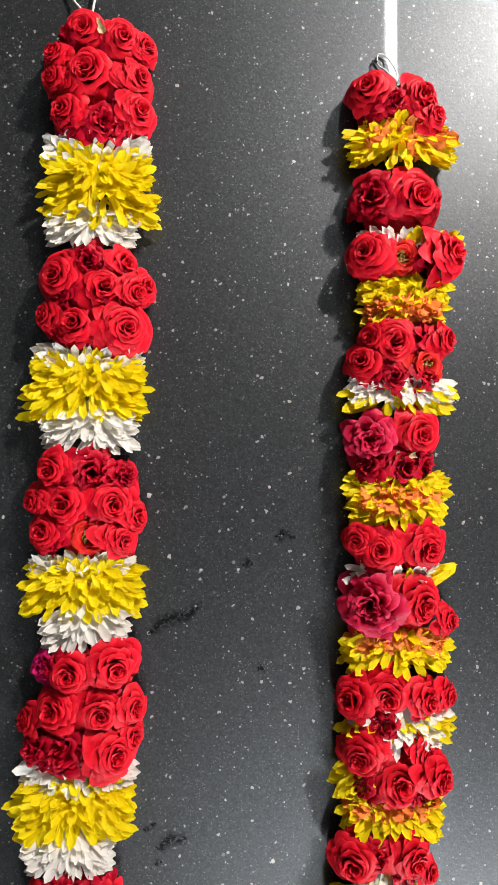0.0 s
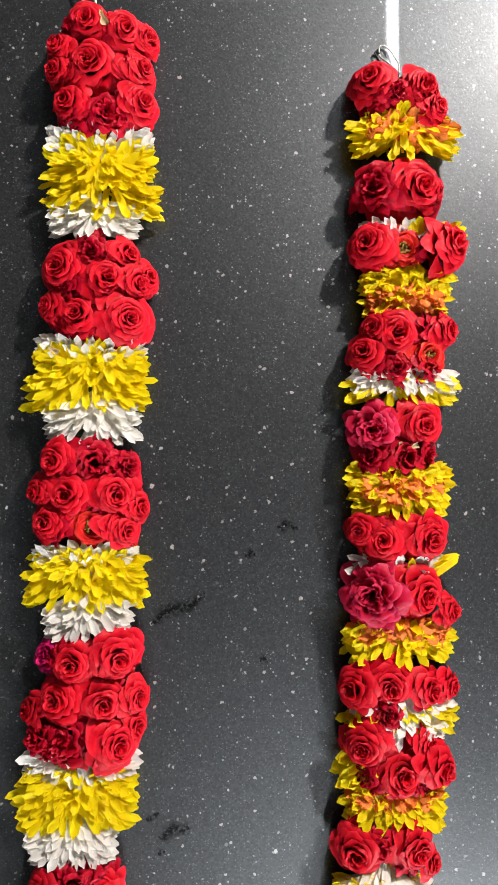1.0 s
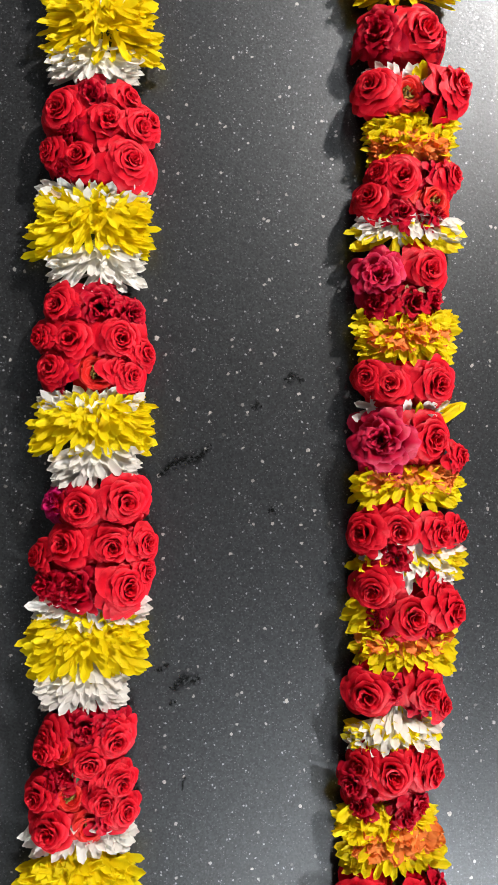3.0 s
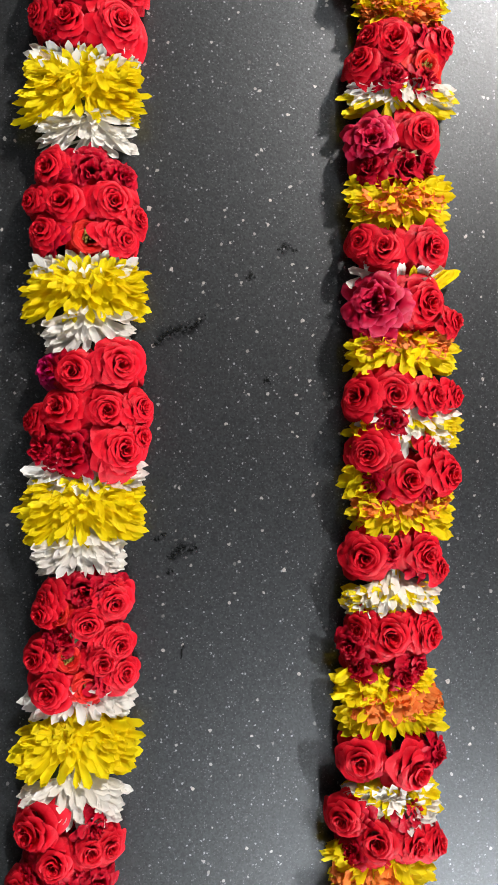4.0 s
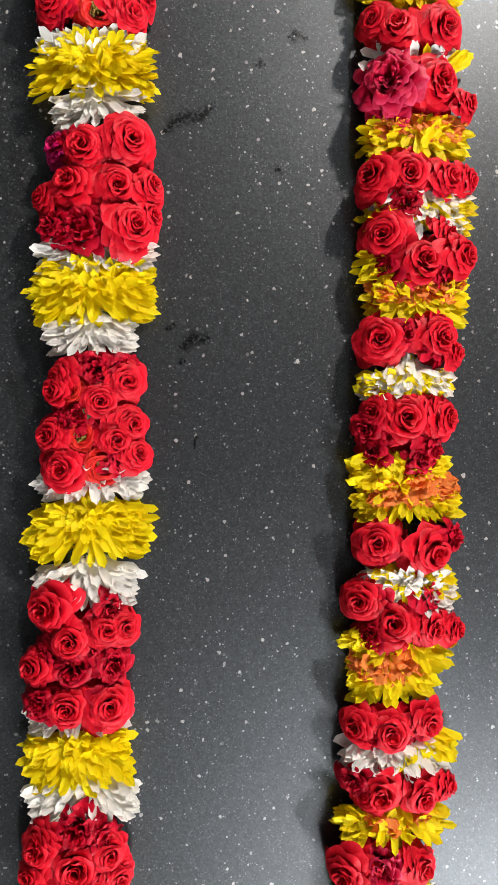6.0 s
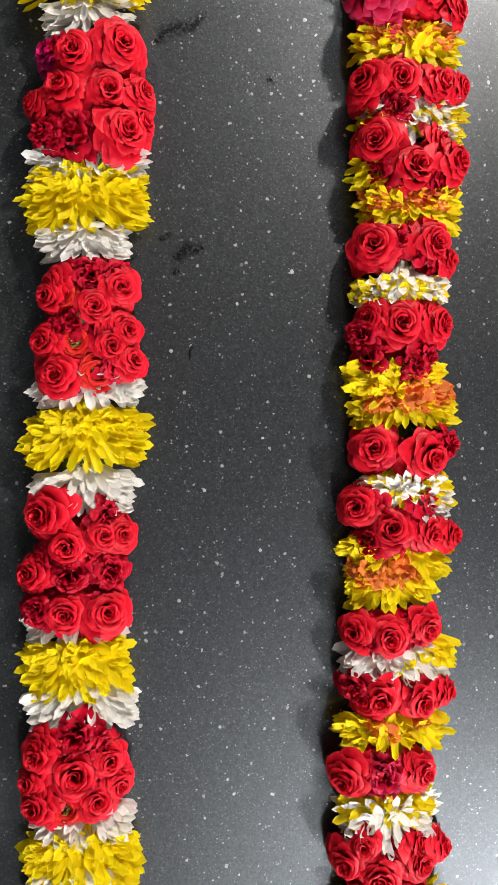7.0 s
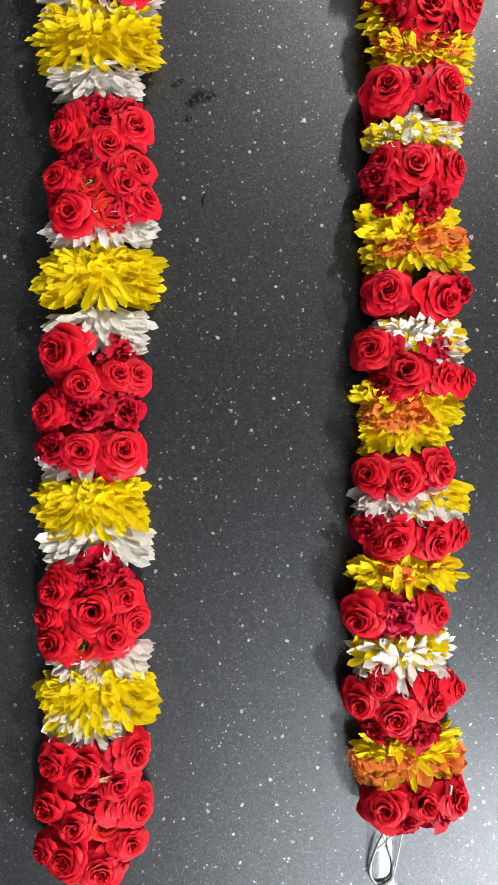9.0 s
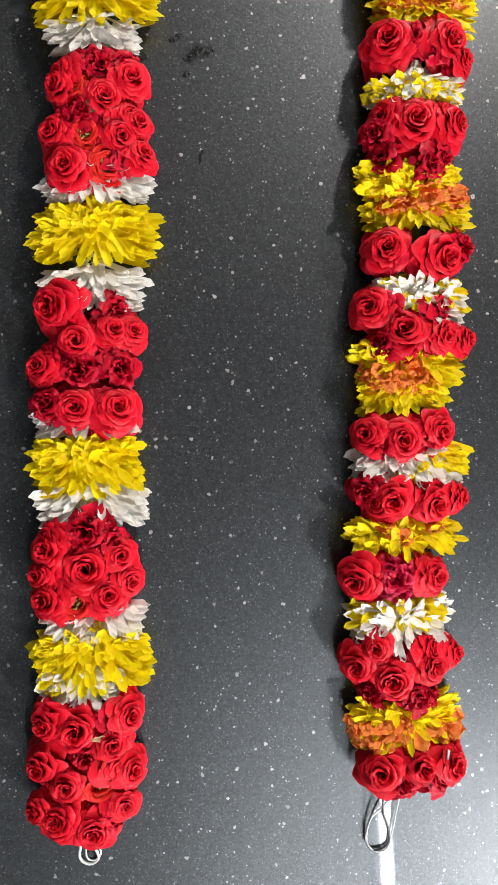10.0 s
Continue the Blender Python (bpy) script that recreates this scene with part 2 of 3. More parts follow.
def wall_lamp(at, aim, radius, glass):
    """A small swing lamp: round wall plate, bent arm, a turned shade and a glowing disc that faces the worktop."""
    at, aim = Vector(at), Vector(aim)
    lamp = tagged(new("wall_lamp"), "small white wall lamp turned towards the worktop", "wall lamp", "wall lamps")
    wall_at = Vector((WALL_X + at.y * math.tan(math.radians(-WALL_TURN)), at.y, at.z + 0.06))
    lamp.location = wall_at
    part("wall_plate", turned("wall_plate", [(0.001, 0.014), (0.034, 0.014), (0.04, 0.01), (0.04, -0.002)], ENAMEL), lamp, pose(0, 0, 0, 0, -90, 0))
    way = (aim - at).normalized()
    turn = way.to_track_quat("Z", "Y").to_matrix().to_4x4()
    here = Matrix.Translation(at - wall_at) @ turn
    back = at - way * radius * 1.25 - wall_at
    part("arm", sweep("arm", [(-0.01, 0, 0), (-0.03, 0, 0.012), back + Vector((0.01, 0, 0.02)), back], 0.006, ENAMEL), lamp)
    part("shade", turned("shade", [(0.001, -1.3 * radius), (0.35 * radius, -1.28 * radius), (0.6 * radius, -1.0 * radius), (1.1 * radius, 0.1 * radius), (1.06 * radius, 0.1 * radius), (0.55 * radius, -0.95 * radius), (0.001, -1.2 * radius)], ENAMEL), lamp, here)
    part("diffuser", turned("diffuser", [(0.001, 0.01 * radius), (0.9 * radius, 0.0), (1.0 * radius, -0.04 * radius)], glass), lamp, here, "glowing white diffuser")


wall_lamp((0.77, 1.02, 0.78), (0.0, 0.0, 0), 0.0565, LAMP["far"])
wall_lamp((0.86, -1.78, 0.93), (0.0, -0.4, 0), 0.0675, LAMP["near"])


def batten_light(x, y, length, width, turn):
    """A ceiling batten: white body, two end caps and a glowing cover along its underside."""
    lamp = tagged(new("batten_light"), "long white batten light on the ceiling", "batten light", "batten lights on the ceiling")
    lamp.matrix_basis = pose(x, y, CEILING_Z, 0, 0, turn)
    part("body", box("body", (-width * 0.7, -length / 2, -0.04), (width * 0.7, length / 2, 0), ENAMEL, 0.004), lamp)
    for s in (-1, 1):
        part("end_cap", box("end_cap", (-width * 0.75, s * (length / 2 + 0.006) - 0.006, -0.06), (width * 0.75, s * (length / 2 + 0.006) + 0.006, 0), ENAMEL, 0.003), lamp)
    part("diffuser", box("diffuser", (-width / 2, -length / 2, -0.058), (width / 2, length / 2, -0.04), BATTEN, 0.006), lamp, None, "glowing white cover")


batten_light(0.625, 1.95, 1.5, 0.04, 0)
batten_light(0.515, -2.25, 1.5, 0.045, 0)

# unseen fill panel, added for the broad sheen on the granite and brighter flowers
added_fill_light = tagged(new("added_fill_light"), "unseen white ceiling panel added to brighten the granite and flowers", "ceiling light")
added_fill_light.matrix_basis = pose(0.35, -2.65, CEILING_Z)
part("frame", box("frame", (-0.125, -0.36, -0.03), (0.125, 0.36, 0), ENAMEL), added_fill_light)
part("diffuser", box("diffuser", (-0.105, -0.335, -0.034), (0.105, 0.335, -0.028), FILL, 0.002), added_fill_light, None, "glowing white diffuser")


# ---- flower meshes ----
def rose_petal(rng, style, f, turn, wide, rim, top, curl):
    """One petal of a unit rose: a cupped sheet round the axis with a rolled lip. Returns points, uvs."""
    cols, rows = 11, 8
    base = 0.05 + 0.16 * f
    phase, ripple = rng.uniform(0, 6.28), rng.uniform(0.016, 0.036) * (1.8 if style in "kmp" else 1.0)
    lean, fold = rng.uniform(-0.05, 0.05), rng.uniform(-0.35, 0.35)
    power = 0.6 + 0.5 * f
    pts, uvs = [], []
    for j in range(rows):
        v = j / (rows - 1)
        for i in range(cols):
            u = 2 * i / (cols - 1) - 1
            s = v * (1 - 0.22 * abs(u) ** 2.6)
            r = base + (rim * 0.86 - base) * s ** power
            z = top * (1 - (1 - s) ** 1.8)
            q = max(0.0, (s - 0.68) / 0.32)
            r += (0.035 + 0.075 * f) * curl * q ** 1.4
            z -= (0.02 + 0.20 * f * curl) * q ** 2
            r += 0.09 * f * max(0.0, 1 - abs(u - fold) * 1.7) ** 1.6 * q
            z -= 0.10 * f * max(0.0, 1 - abs(u - fold) * 1.7) * q
            r *= 1 + 0.11 * u + lean * v
            r += ripple * math.sin(4.2 * u + phase) * v
            z += ripple * 1.2 * math.sin(5.1 * u + phase * 1.7) * v * v
            r += 0.35 * ripple * math.sin(11 * u + 2.3 * phase) * q
            z += 0.5 * ripple * math.sin(9 * u + 3.1 * phase) * q
            a = turn + u * wide * (0.55 + 0.45 * min(1, v * 2.2))
            pts.append((r * math.cos(a), r * math.sin(a), z))
            uvs.append((u * 0.5 + 0.5, v))
    return pts, uvs


def rose_meshes(kind, seed):
    """Heart and loose outer petals of one rose, one unit in radius, opening to +z."""
    rng = random.Random(seed)
    count = {"r": 32, "k": 30, "o": 20, "p": 24, "m": 38}[kind]
    start = {"r": 0.07, "k": 0.14, "o": 0.30, "p": 0.12, "m": 0.12}[kind]
    height = {"r": 0.95, "k": 0.8, "o": 0.62, "p": 0.85, "m": 0.82}[kind]
    loose = 5
    pts, uvs, faces, outer = [], [], [], []
    for k in range(count):
        f = k / (count - 1)
        messy = {"r": 0.10, "k": 0.30, "o": 0.2, "p": 0.2, "m": 0.28}[kind]
        turn = k * 2.39996 + rng.uniform(-messy, messy) * 2
        rim = start + (0.97 - start) * f ** 0.92 + rng.uniform(-0.03, 0.03) * (1 + 3 * messy)
        wide = (1.75 - 1.0 * f ** 0.55) * rng.uniform(0.85, 1.1)
        if kind in "km":
            wide *= 0.68
        top = height * (1 - 0.70 * f ** 1.3) * (0.86 + 0.14 * min(1, f * 5)) * (1 + rng.uniform(-0.5, 0.5) * messy)
        curl = rng.uniform(0.7, 1.35)
        p, w = rose_petal(rng, kind, f, turn, wide, rim, top, curl)
        if k >= count - loose:
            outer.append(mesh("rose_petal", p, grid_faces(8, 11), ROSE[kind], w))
        else:
            faces += grid_faces(8, 11, len(pts))
            pts += p
            uvs += w
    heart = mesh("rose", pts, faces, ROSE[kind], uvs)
    stamens = None
    if kind == "o":
        sp, sf = [], []
        for _ in range(34):
            r, a = 0.24 * math.sqrt(rng.random()), rng.uniform(0, 6.28)
            c = Vector((r * math.cos(a), r * math.sin(a), 0.38 + rng.uniform(-0.05, 0.07)))
            n, w = len(sp), rng.uniform(0.03, 0.05)
            sp += [c + Vector(d) * w for d in ((1, 0, 0), (0, 1, 0), (-1, 0, 0), (0, -1, 0), (0, 0, 1.2))] + [Vector((c.x * 0.4, c.y * 0.4, 0.05))]
            sf += [(n, n + 1, n + 4), (n + 1, n + 2, n + 4), (n + 2, n + 3, n + 4), (n + 3, n, n + 4), (n + 1, n, n + 5), (n + 2, n + 1, n + 5), (n + 3, n + 2, n + 5), (n, n + 3, n + 5)]
        stamens = mesh("stamens", sp, sf, ANTHER)
    return heart, outer, stamens


ROSE_SHAPES = {kind: [rose_meshes(kind, 40 + 7 * i + ord(kind)) for i in range(5 if kind == "r" else 3)] for kind in ROSE}


def mum_petal(seed, frill=0.0):
    """One strap petal, unit length along +x, upper side to +z."""
    rng = random.Random(seed)
    rows, cols = 9, 5
    bend, cup, twist = rng.uniform(-0.22, 0.22), rng.uniform(0.08, 0.3), rng.uniform(-0.15, 0.15)
    tip, blunt = rng.uniform(2.0, 2.6), rng.uniform(0.91, 0.945)
    pts, uvs = [], []
    for j in range(rows):
        v = (0, 0.3, 0.6, 0.84, 0.92, 0.95, 0.972, 0.989, 1.0)[j]
        round_tip = math.sqrt(max(0.0, 1 - max(0.0, (v - blunt) / (1 - blunt)) ** tip))
        half = 0.15 * (0.4 + 0.6 * min(1, v * 1.2) ** 0.8) * max(0.42, round_tip)
        for i in range(cols):
            u = 2 * i / (cols - 1) - 1
            y = u * half
            z = cup * half * u * u + bend * v * v + 0.5 * twist * y * v - 0.018 * math.cos(u * 6.3) * v * (1 - v)
            x = v - 0.05 * u * u * v
            if frill:
                z += frill * math.sin(u * 7 + v * 9 + seed) * v
                x += frill * 0.7 * math.sin(u * 9 + seed) * v
                y *= 1 + 1.1 * v
            pts.append((x, y, z))
            uvs.append((u * 0.5 + 0.5, v))
    return np.array(pts), uvs


MUM_PETALS = {"y": [mum_petal(s) for s in range(8)], "w": [mum_petal(s + 20) for s in range(8)], "o": [mum_petal(s + 50, 0.07) for s in range(6)]}
MUM_MESHES = {k: [mesh("petal", p, grid_faces(9, 5), MUM[k], w) for p, w in v] for k, v in MUM_PETALS.items()}


class Garland:
    def __init__(self, label, line, axis, rise, spread, seed, sunk_white):
        self.line, self.axis, self.rise, self.spread = line, axis, rise, spread
        self.rng = random.Random(seed)
        ys = [q[1] for q in line]
        self.ob = tagged(new("flower_garland"), label, "garland", "garlands on the worktop")
        self.ob.location = (sum(q[0] for q in line) / len(line), sum(ys) / len(ys), 0)
        self.base = self.ob.location.copy()
        self.loose, self.sunk_white = 0, sunk_white

    def middle(self, y):
        return float(np.interp(y, [q[1] for q in self.line], [q[0] for q in self.line]))


def set_rose(g, x, y, z, tilt, d, kind):
    rng = g.rng
    heart, outer, stamens = rng.choice(ROSE_SHAPES[kind])
    r = d / 2
    turn = Euler((rng.uniform(-0.16, 0.16), tilt + rng.uniform(-0.1, 0.1), 0)).to_matrix() @ Euler((0, 0, rng.uniform(0, 6.28))).to_matrix()
    deep = min(1.0, max(0.62, z / (0.72 * r)))
    at = Vector((x, y, z)) - turn @ Vector((0, 0, 0.68 * r * deep))
    at.z = max(at.z, r * abs(math.sin(tilt)) * 0.9 + 0.001)
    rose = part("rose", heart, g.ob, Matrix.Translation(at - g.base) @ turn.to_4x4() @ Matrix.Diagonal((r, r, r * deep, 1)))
    for me in outer:
        part("petal", me, rose, pose(0, 0, 0, rng.uniform(-7, 7), rng.uniform(-7, 7), rng.uniform(-14, 14)))
    if stamens:
        part("stamens", stamens, rose, None, "brown-yellow stamens in an open rose")


def rose_band(g, roses):
    for x, y, d, kind in roses:
        q = max(-0.96, min(0.96, (x - g.middle(y)) / g.spread))
        d, sunk = (d * 1.15, 0.007) if kind == "p" else (max(d * 1.07, 0.027), 0.0)
        x -= math.copysign(max(0.0, abs(x - g.middle(y)) - g.spread * 1.0) * 0.1, q)
        set_rose(g, x, y, g.axis + g.rise * math.sqrt(1 - q ** 4) + 0.001 - sunk, max(-0.8, min(0.8, math.asin(q) * 0.62)), d, kind)
    # half-hidden roses pressed in below and at the flanks
    low, high = min(q[1] - q[2] * 0.3 for q in roses), max(q[1] + q[2] * 0.3 for q in roses)
    n = max(1, round((high - low) / 0.024))
    for i in range(n):
        y = low + (high - low) * (i + 0.5) / n
        for s in (-1, 0, 1):
            set_rose(g, g.middle(y) + s * 0.021, y + g.rng.uniform(-0.003, 0.003), 0.0105, s * 0.75, 0.030, g.rng.choice("rkk"))


def mum_band(g, heads):
    """Flower heads strung side by side: rows of petals laid over one another, tips along the string and outwards."""
    for x, y, wide, reach, facing, kind, share in heads:
        rng = g.rng
        centre = Vector((x, y, g.axis))
        high = g.rise - (0.0015 if kind == "y" else g.sunk_white if kind == "w" else 0.002)
        wide *= 1.02 if kind == "w" else 1.05
        placed = []
        for row, (s, n) in enumerate(((0.06, 13), (0.40, 21), (0.72, 20), (1.0, 20))):
            for k in range(n):
                if rng.random() > share:
                    continue
                around = math.radians((k + 0.5 + 0.5 * (row % 2)) / n * 236 - 118 + rng.uniform(-6, 6))
                sn, cs = math.sin(around), math.cos(around)
                size = rng.uniform(0.84, 1.03) * (1.1 if rng.random() < 0.07 else 1.0) * (1 - 0.10 * s)
                along = s + rng.uniform(-0.1, 0.1) - 0.22 * abs(sn) * s
                tip = Vector((wide * size * sn, facing * reach * 0.92 * along, high * size * (cs if cs > 0 else 0.4 * cs) * (1.08 - 0.25 * s)))
                X = Vector((sn * 1.15, facing * (0.25 + 0.75 * abs(cs)) * (0.35 + 0.75 * s), max(0.0, cs) * (0.5 - 0.32 * s) + 0.05))
                X = (X.normalized() + Vector((rng.uniform(-0.24, 0.24), rng.uniform(-0.2, 0.2), rng.uniform(-0.12, 0.2)))).normalized()
                if centre.z + tip.z < 0.003:
                    tip.z = 0.003 + rng.uniform(0, 0.005) - centre.z
                length = rng.uniform(0.025, 0.035) * (0.8 if kind == "o" else 1.0)
                if centre.z + tip.z - X.z * length < 0.002:
                    X.z = max(-0.2, (centre.z + tip.z - 0.003) / length)
                    X.normalize()
                Z = Vector((sn * 0.35 + rng.uniform(-0.18, 0.18), -facing * 0.25 + rng.uniform(-0.18, 0.18), 0.9))
                Z = (Z - X * X.dot(Z)).normalized()
                Y = Z.cross(X)
                w = rng.uniform(0.0135, 0.0195) * (0.9 if kind == "o" else 1.0)
                m = Matrix.Translation(tip - X * length) @ Matrix((X, Y, Z)).transposed().to_4x4() @ Matrix.Diagonal((length, w, w * 0.9, 1))
                placed.append((tip.z + rng.uniform(0, 0.002), m, rng.randrange(len(MUM_PETALS[kind]))))
        placed.sort(key=lambda e: -e[0])
        here = Matrix.Translation(centre - g.base)
        free = min(8, 300 - g.loose, len(placed))
        g.loose += free
        pts, uvs, faces = [], [], []
        for _, m, i in placed[free:]:
            p, w = MUM_PETALS[kind][i]
            a = np.array(m)
            faces += grid_faces(9, 5, len(pts))
            pts.extend((p @ a[:3, :3].T + a[:3, 3]).tolist())
            uvs += w
        name, label = {"y": ("chrysanthemum", "yellow chrysanthemum head"), "w": ("chrysanthemum", "white chrysanthemum head"),
                       "o": ("carnation", "orange frilled flower head")}[kind]
        head = part(name, mesh(name, pts, faces, MUM[kind], uvs), g.ob, here, label)
        for _, m, i in placed[:free]:
            part("petal", MUM_MESHES[kind][i], head, m)


def stem_core(g):
    """The packed green stems and thread inside the garland."""
    verts, faces, sides = [], [], 12
    ys = [q[1] for q in g.line]
    low, high = min(ys) - 0.012, max(ys) + 0.004
    n = 90
    for i in range(n):
        y = low + (high - low) * i / (n - 1)
        close = min(1, 6 * min(i, n - 1 - i) / n + 0.25)
        for k in range(sides):
            a = 2 * math.pi * k / sides
            r = (0.72 + 0.3 * noise.noise(Vector((math.cos(a) * 3, math.sin(a) * 3, y * 160)))) * close
            verts.append((g.middle(y) + r * 0.017 * math.cos(a) - g.base.x, y - g.base.y, max(0.0008, 0.005 + r * 0.0045 * math.sin(a))))
    for i in range(n - 1):
        for k in range(sides):
            faces.append((i * sides + k, i * sides + (k + 1) % sides, (i + 1) * sides + (k + 1) % sides, (i + 1) * sides + k))
    part("stem_core", mesh("stem_core", verts, faces, STEM), g.ob, None, "dark green packed stems inside the garland")


def sepal(g, x, y, z, size, mat, turn):
    """A small torn sepal or dry petal scrap between the flowers."""
    rng = random.Random(int(abs(x * 1e4) + abs(y * 1e4)))
    pts, uvs = [], []
    for j in range(5):
        for i in range(5):
            u, v = i / 2 - 1, j / 4
            pts.append(((u * 0.35 * (1 - 0.6 * v) + rng.uniform(-0.08, 0.08)) * size, (v - 0.5) * size, (0.2 * u * u + 0.3 * v * v + rng.uniform(-0.05, 0.05)) * size))
    part("sepal", mesh("sepal", pts, grid_faces(5, 5), mat, None), g.ob, Matrix.Translation(Vector((x, y, z)) - g.base) @ pose(0, 0, 0, 0, 0, turn))


# ---- the two garlands ----
# centre line of the wide garland
wide_line = [(-0.137, -0.709), (-0.135, -0.667), (-0.129, -0.612), (-0.130, -0.556), (-0.127, -0.497), (-0.124, -0.422), (-0.115, -0.357), (-0.110, -0.291), (-0.109, -0.224), (-0.101, -0.161), (-0.104, -0.089), (-0.103, -0.038), (-0.104, 0.031), (-0.098, 0.077), (-0.097, 0.155), (-0.097, 0.238), (-0.097, 0.259)]
wide = Garland("thick garland of red roses with yellow and white chrysanthemum bands", wide_line, 0.009, 0.012, 0.034, 11, 0.003)
rose_band(wide, [(-0.1050, 0.2577, 0.0330, 'r'), (-0.0801, 0.2534, 0.0331, 'r'), (-0.0656, 0.2514, 0.0253, 'r'), (-0.1030, 0.2310, 0.0445, 'r'), (-0.0687, 0.2304, 0.0285, 'r'), (-0.0819, 0.2256, 0.0215, 'p'), (-0.1242, 0.2430, 0.0234, 'r'), (-0.1256, 0.2274, 0.0209, 'r'), (-0.1176, 0.2061, 0.0315, 'r'), (-0.0907, 0.2004, 0.0404, 'k'), (-0.0685, 0.2081, 0.0327, 'r')])
rose_band(wide, [(-0.1209, 0.1030, 0.0366, 'r'), (-0.0897, 0.0964, 0.0421, 'r'), (-0.0700, 0.0940, 0.0301, 'r'), (-0.1017, 0.1127, 0.0297, 'k'), (-0.1284, 0.0795, 0.0269, 'r'), (-0.1088, 0.0741, 0.0363, 'r'), (-0.0754, 0.0717, 0.0408, 'r'), (-0.0646, 0.0996, 0.0228, 'r')])
rose_band(wide, [(-0.1224, -0.0156, 0.0299, 'r'), (-0.0953, -0.0172, 0.0396, 'k'), (-0.0749, -0.0191, 0.0226, 'k'), (-0.1141, -0.0358, 0.0363, 'r'), (-0.1337, -0.0345, 0.0269, 'r'), (-0.0827, -0.0360, 0.0390, 'r'), (-0.0681, -0.0438, 0.0230, 'r'), (-0.0981, -0.0559, 0.0371, 'o'), (-0.1266, -0.0528, 0.0291, 'r'), (-0.0762, -0.0577, 0.0267, 'r')])
rose_band(wide, [(-0.1270, -0.1333, 0.0250, 'p'), (-0.1098, -0.1373, 0.0363, 'r'), (-0.0802, -0.1338, 0.0399, 'r'), (-0.1369, -0.1649, 0.0239, 'r'), (-0.1188, -0.1574, 0.0364, 'r'), (-0.0896, -0.1603, 0.0363, 'r'), (-0.0685, -0.1582, 0.0262, 'r'), (-0.1149, -0.1832, 0.0462, 'k'), (-0.0793, -0.1842, 0.0400, 'r'), (-0.1321, -0.1819, 0.0268, 'k'), (-0.0693, -0.1761, 0.0195, 'r')])
rose_band(wide, [(-0.1047, -0.2676, 0.0334, 'k'), (-0.1318, -0.2792, 0.0224, 'r'), (-0.1227, -0.2786, 0.0263, 'o'), (-0.1036, -0.2865, 0.0334, 'r'), (-0.0877, -0.2746, 0.0305, 'r'), (-0.0848, -0.2997, 0.0234, 'r'), (-0.1182, -0.2930, 0.0286, 'k'), (-0.1360, -0.3052, 0.0289, 'r'), (-0.1169, -0.3053, 0.0294, 'o'), (-0.0949, -0.3093, 0.0304, 'r'), (-0.1288, -0.3244, 0.0359, 'r'), (-0.1038, -0.3248, 0.0334, 'o'), (-0.0823, -0.3168, 0.0259, 'r')])
rose_band(wide, [(-0.1409, -0.4051, 0.0407, 'r'), (-0.1267, -0.4245, 0.0327, 'r'), (-0.1044, -0.4182, 0.0274, 'r'), (-0.0932, -0.4187, 0.0214, 'r'), (-0.1493, -0.4381, 0.0283, 'r'), (-0.1266, -0.4417, 0.0342, 'k'), (-0.1003, -0.4400, 0.0291, 'k'), (-0.1469, -0.4591, 0.0290, 'k'), (-0.1292, -0.4623, 0.0358, 'r'), (-0.1044, -0.4626, 0.0369, 'r')])
rose_band(wide, [(-0.1500, -0.5421, 0.0290, 'r'), (-0.1274, -0.5542, 0.0459, 'r'), (-0.1071, -0.5481, 0.0259, 'r'), (-0.1552, -0.5566, 0.0236, 'r'), (-0.1152, -0.5697, 0.0320, 'r'), (-0.1525, -0.5710, 0.0314, 'r'), (-0.1346, -0.5736, 0.0296, 'o'), (-0.1264, -0.5345, 0.0358, 'k'), (-0.1018, -0.5636, 0.0213, 'r')])
rose_band(wide, [(-0.1382, -0.6461, 0.0374, 'r'), (-0.1561, -0.6415, 0.0307, 'r'), (-0.1054, -0.6398, 0.0292, 'r'), (-0.1169, -0.6551, 0.0289, 'r'), (-0.1607, -0.6657, 0.0315, 'r'), (-0.1056, -0.6722, 0.0293, 'r'), (-0.1328, -0.6631, 0.0257, 'k'), (-0.1445, -0.6771, 0.0304, 'r'), (-0.1258, -0.6788, 0.0343, 'o'), (-0.1110, -0.6910, 0.0252, 'r'), (-0.1509, -0.6952, 0.0359, 'r'), (-0.1637, -0.6911, 0.0229, 'r'), (-0.1301, -0.7045, 0.0327, 'r')])
mum_band(wide, [(-0.0969, 0.1811, 0.0371, 0.0194, 1, 'w', 1), (-0.0968, 0.1757, 0.0353, 0.0159, 1, 'y', 1), (-0.0968, 0.1739, 0.0360, 0.0212, -1, 'y', 1), (-0.0951, 0.1579, 0.0396, 0.0265, -1, 'y', 1), (-0.1004, 0.1442, 0.0325, 0.0265, -1, 'w', 1)])
mum_band(wide, [(-0.1011, 0.0520, 0.0360, 0.0148, 1, 'w', 1), (-0.1019, 0.0467, 0.0353, 0.0148, 1, 'y', 1), (-0.1016, 0.0485, 0.0360, 0.0194, -1, 'y', 1), (-0.1033, 0.0363, 0.0410, 0.0254, -1, 'y', 1), (-0.1004, 0.0179, 0.0325, 0.0265, -1, 'w', 1)])
mum_band(wide, [(-0.1032, -0.0756, 0.0336, 0.0141, 1, 'w', 1), (-0.1032, -0.0790, 0.0346, 0.0141, 1, 'y', 1), (-0.1032, -0.0756, 0.0353, 0.0194, -1, 'y', 1), (-0.1033, -0.0858, 0.0396, 0.0240, -1, 'y', 1), (-0.1012, -0.1045, 0.0304, 0.0254, -1, 'w', 1)])
